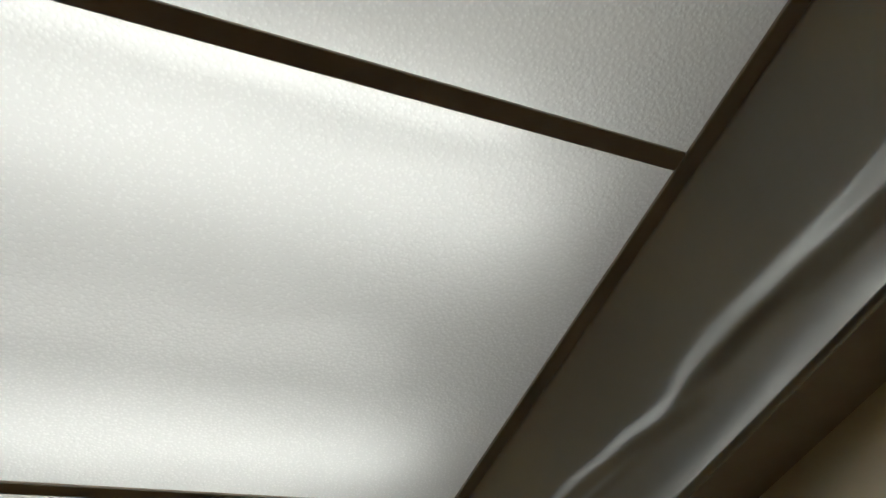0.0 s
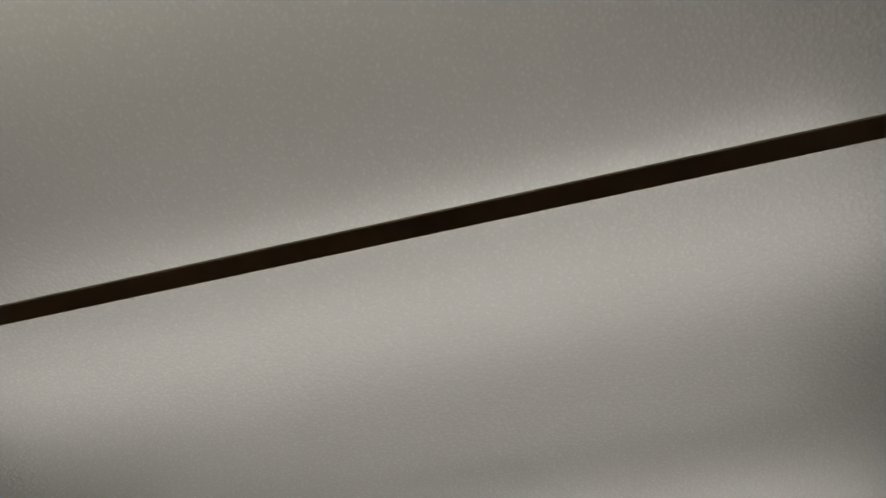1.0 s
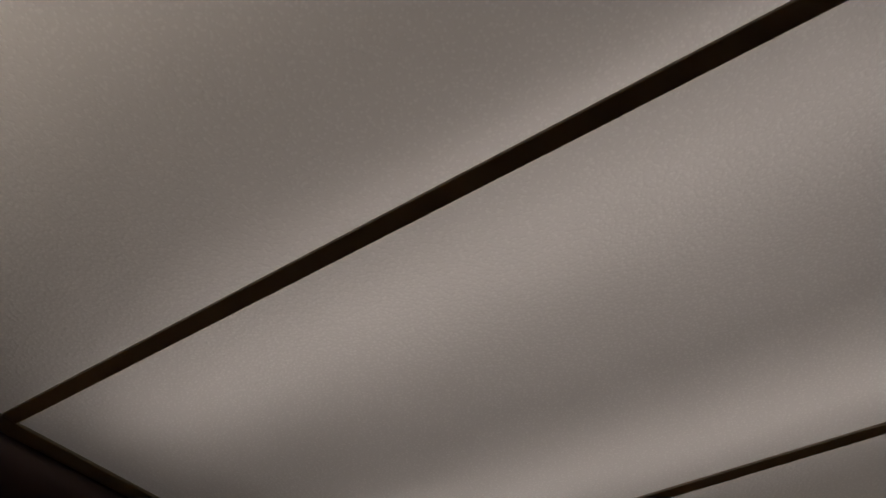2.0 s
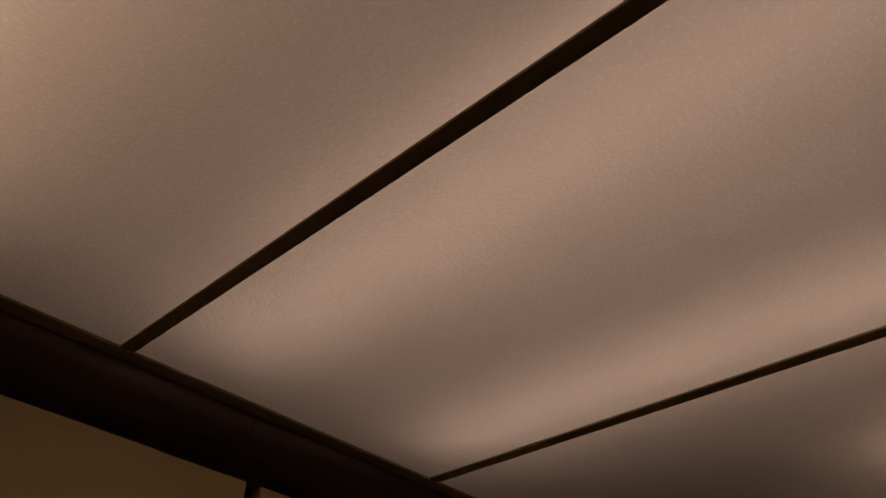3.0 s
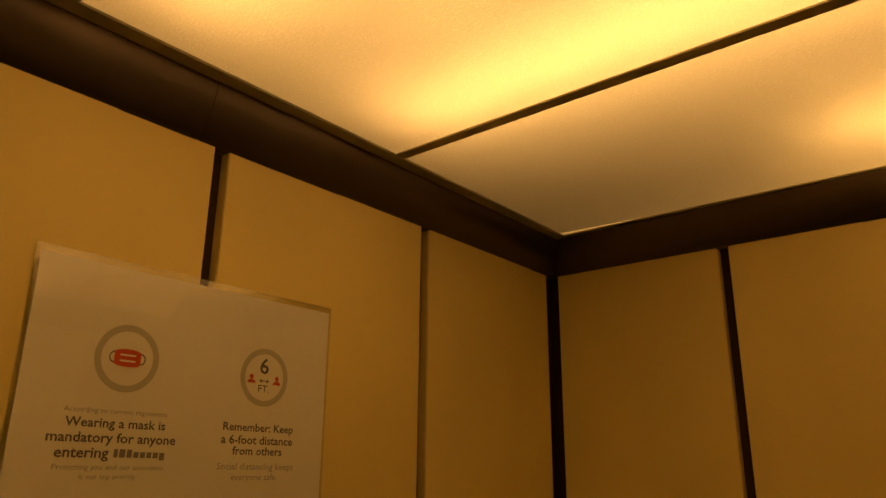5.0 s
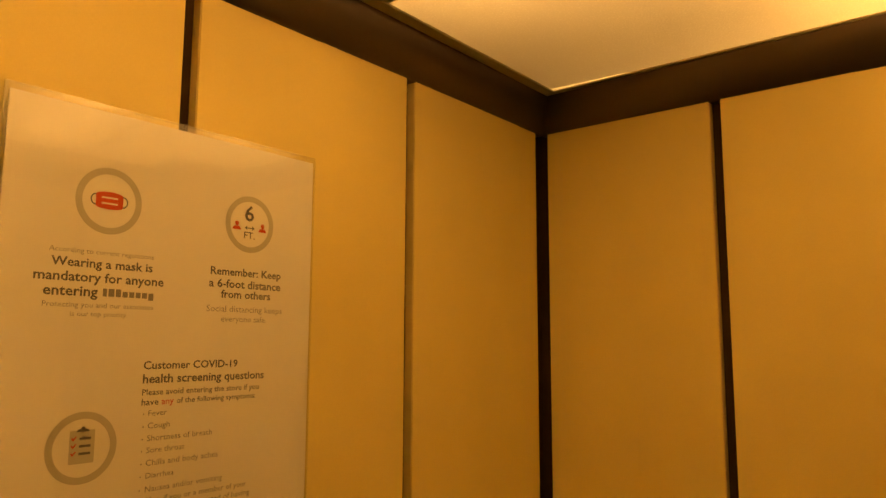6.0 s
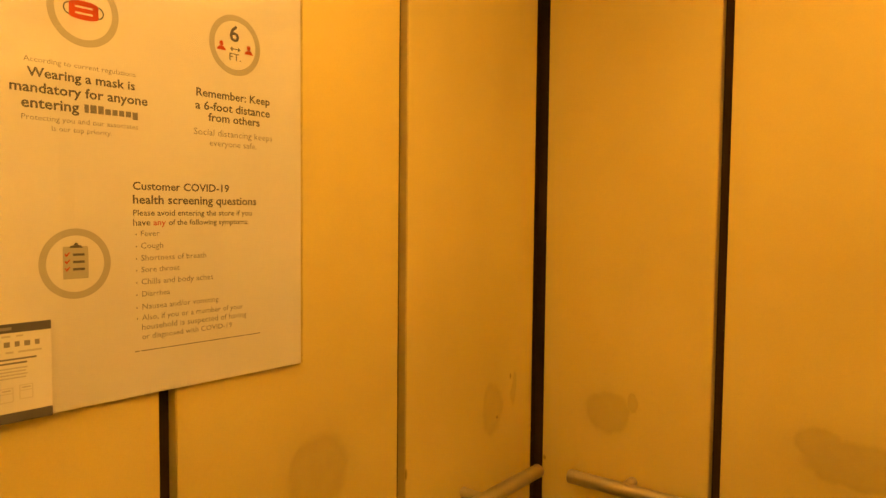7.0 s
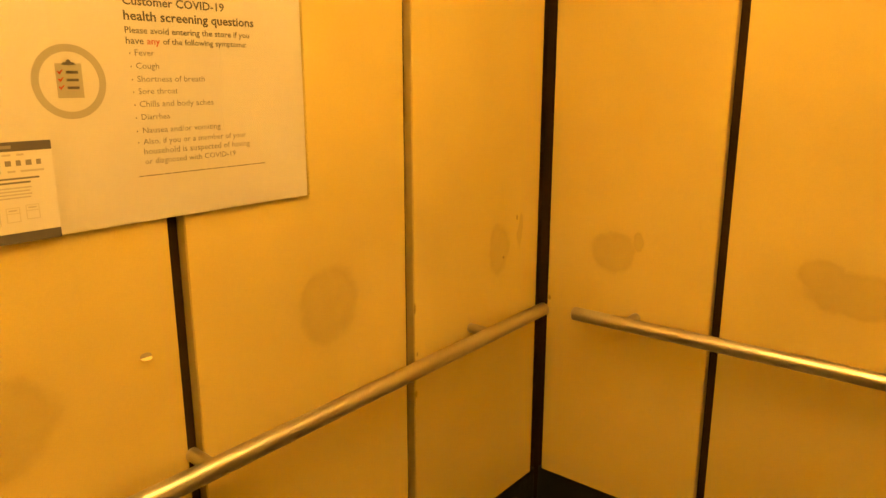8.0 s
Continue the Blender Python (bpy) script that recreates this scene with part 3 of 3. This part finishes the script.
# clipboard
board_print = flat_ob("clipboard", slab(0.036, 0.047), RING_INK, poster, -1.2945, 1.496, LIFT, "grey clipboard pictogram")
flat_ob("clipboard_clip", shape([(-0.0095, -0.0022), (0.0095, -0.0022), (0.0075, 0.0012), (0.0032, 0.0018)] + arc(0, 0.0018, 0.0032, 0.0034, 0, 180, 8) + [(-0.0075, 0.0012)]), INK, poster, -1.2940, 1.5195, 2 * LIFT, under=board_print)
for k in range(3):
    z = 1.5075 - 0.0105 * k
    flat_ob("clipboard_line", slab(0.0165, 0.0036), INK, poster, -1.2905, z, 2 * LIFT, under=board_print)
    flat_ob("tick", shape([(-0.004, 0.001), (-0.001, -0.0032), (0.0042, 0.0035), (0.0025, 0.0038), (-0.001, 0.0003), (-0.0025, 0.0025)]), RED_INK, poster, -1.3065, z, 2 * LIFT, under=board_print)

# clear sleeve: back sheet, sides, and a lip folded over the top; the print itself lies under clear film
sleeve = thing("sign_sleeve", "clear acrylic sign sleeve fixed flat on the rear wall", "sign holder", 0.0, PY0 - 0.0035, PZ0)
wide = PY1 - PY0 + 0.011
for name, dims in (("side_fold", (0.0036, FACE - 0.0001, 0.0, 0.0020, 0.001, 0.7192)), ("side_fold", (0.0036, FACE - 0.0001, wide - 0.0020, wide, 0.001, 0.7192)),
                   ("back_sheet", (0.0015, 0.0035, 0.0, wide, 0.001, 0.722)), ("top_fold", (0.0036, FACE + 0.0007, 0.0, wide, 0.7195, 0.722))):
    ob = part(name, box(*dims), CLEAR, sleeve)
    ob.visible_shadow = False


def front_film():
    """Thin clear film over the print, standing off in a shallow swell under its top edge."""
    bm, nu, nv, tall = bmesh.new(), 56, 72, 0.722
    grid = []
    for i in range(nu + 1):
        u, line = wide * i / nu, []
        side = 1.0 - 1.0 / (1.0 + math.exp(-(u - 0.215) / 0.006))
        for k in range(nv + 1):
            v = tall * (k / nv) ** 0.6
            down = tall - v
            swell = 0.0032 * side * (down / 0.085 if down < 0.085 else math.exp(-((down - 0.085) / 0.16) ** 2))
            ripple = 0.0007 * noise.noise(Vector((u * 7.0, v * 26.0, 3.0))) * math.exp(-down / 0.12) * side + 0.00015 * noise.noise(Vector((u * 5.0, v * 5.0, 7.0)))
            line.append(bm.verts.new((FACE + 0.0012 + max(-0.0002, swell + ripple), u, v)))
        grid.append(line)
    for a, b in zip(grid, grid[1:]):
        for k in range(nv):
            bm.faces.new((a[k], b[k], b[k + 1], a[k + 1]))
    return bm


film_ob = part("front_film", front_film(), CLEAR, sleeve, "clear rippled front film", True)
film_ob.visible_shadow = False

# small card tucked in at the poster's corner
CY0, CY1, CZ0, CZ1 = -1.440, -1.332, 1.2815, 1.418
card = thing("leaflet", "small white printed card with black bars", "leaflet", FACE + 0.0020, CY0 + 0.003, CZ0)
part("card", box(0.0, 0.0012, 0.0, CY1 - CY0, 0.0, CZ1 - CZ0, 0.0003), LEAF_PAPER, card)


def on_card(name, w, h, y, z, ink, lift=0.0016):
    ob = new(name, mesh_of(name, slab(w, h), ink))
    ob.parent = card
    ob.matrix_basis = Matrix.Translation((lift, y - CY0, z - CZ0)) @ AX


on_card("black_band", 0.1078, 0.0125, -1.386, 1.4115, INK)
on_card("black_band", 0.1078, 0.0140, -1.386, 1.2887, INK)
on_card("band_print", 0.030, 0.0042, -1.398, 1.4112, GREY_INK, 0.0020)
for k, long in enumerate((0.018, 0.011, 0.009)):
    on_card("print_bar", long, 0.0026, -1.407 + 0.017 * k, 1.4005, PALE_INK)
for k in range(7):      # the name as plain bars
    on_card("name_bar", 0.0062 + 0.0014 * (k % 2), 0.0072, -1.4275 + 0.0128 * k, 1.3895, GREY_INK)
for k, long in enumerate((0.026, 0.010, 0.030)):
    on_card("print_bar", long, 0.0028, -1.412 + 0.026 * k, 1.3785, PALE_INK)
for k in range(2):
    on_card("print_bar", 0.072 - 0.016 * k, 0.0026, -1.388 - 0.004 * k, 1.3690 - 0.0055 * k, FADED_INK)
for k in range(4):
    on_card("print_bar", 0.056 - 0.004 * (k % 2), 0.0020, -1.392, 1.3565 - 0.0044 * k, PALE_INK)
FAINT = plain("faint_print", (0.50, 0.475, 0.43), 0.7, 0.04)
for y, z in ((-1.416, 1.317), (-1.391, 1.3205), (-1.366, 1.3225)):
    for side in (-1, 1):
        on_card("jar_print", 0.0013, 0.020, y + side * 0.0082, z, FAINT)
    for dz in (0.0095, 0.0020, -0.0095):
        on_card("jar_print", 0.0150, 0.0013, y, z + dz, FAINT)
    on_card("jar_print_line", 0.011, 0.0020, y, z + 0.0060, PALE_INK)

# small hole in the laminate; a pale disc paints the light on its lower half
plug = thing("panel_hole", "small round hole in the tan panel, its lit lower half painted pale", "plug", 0.0, -1.220, 1.063)
ob = part("hole", rod((-0.0005, 0, 0), (0.0005, 0, 0), 0.0085, 24), BAR, plug)
ob.scale = (1, 1.15, 0.7)
ob = part("cover", rod((0.0006, 0.0, -0.0045), (0.0011, 0.0, -0.0035), 0.0082, 24), LIT_LIP, plug)
ob.scale = (1, 1.15, 0.66)
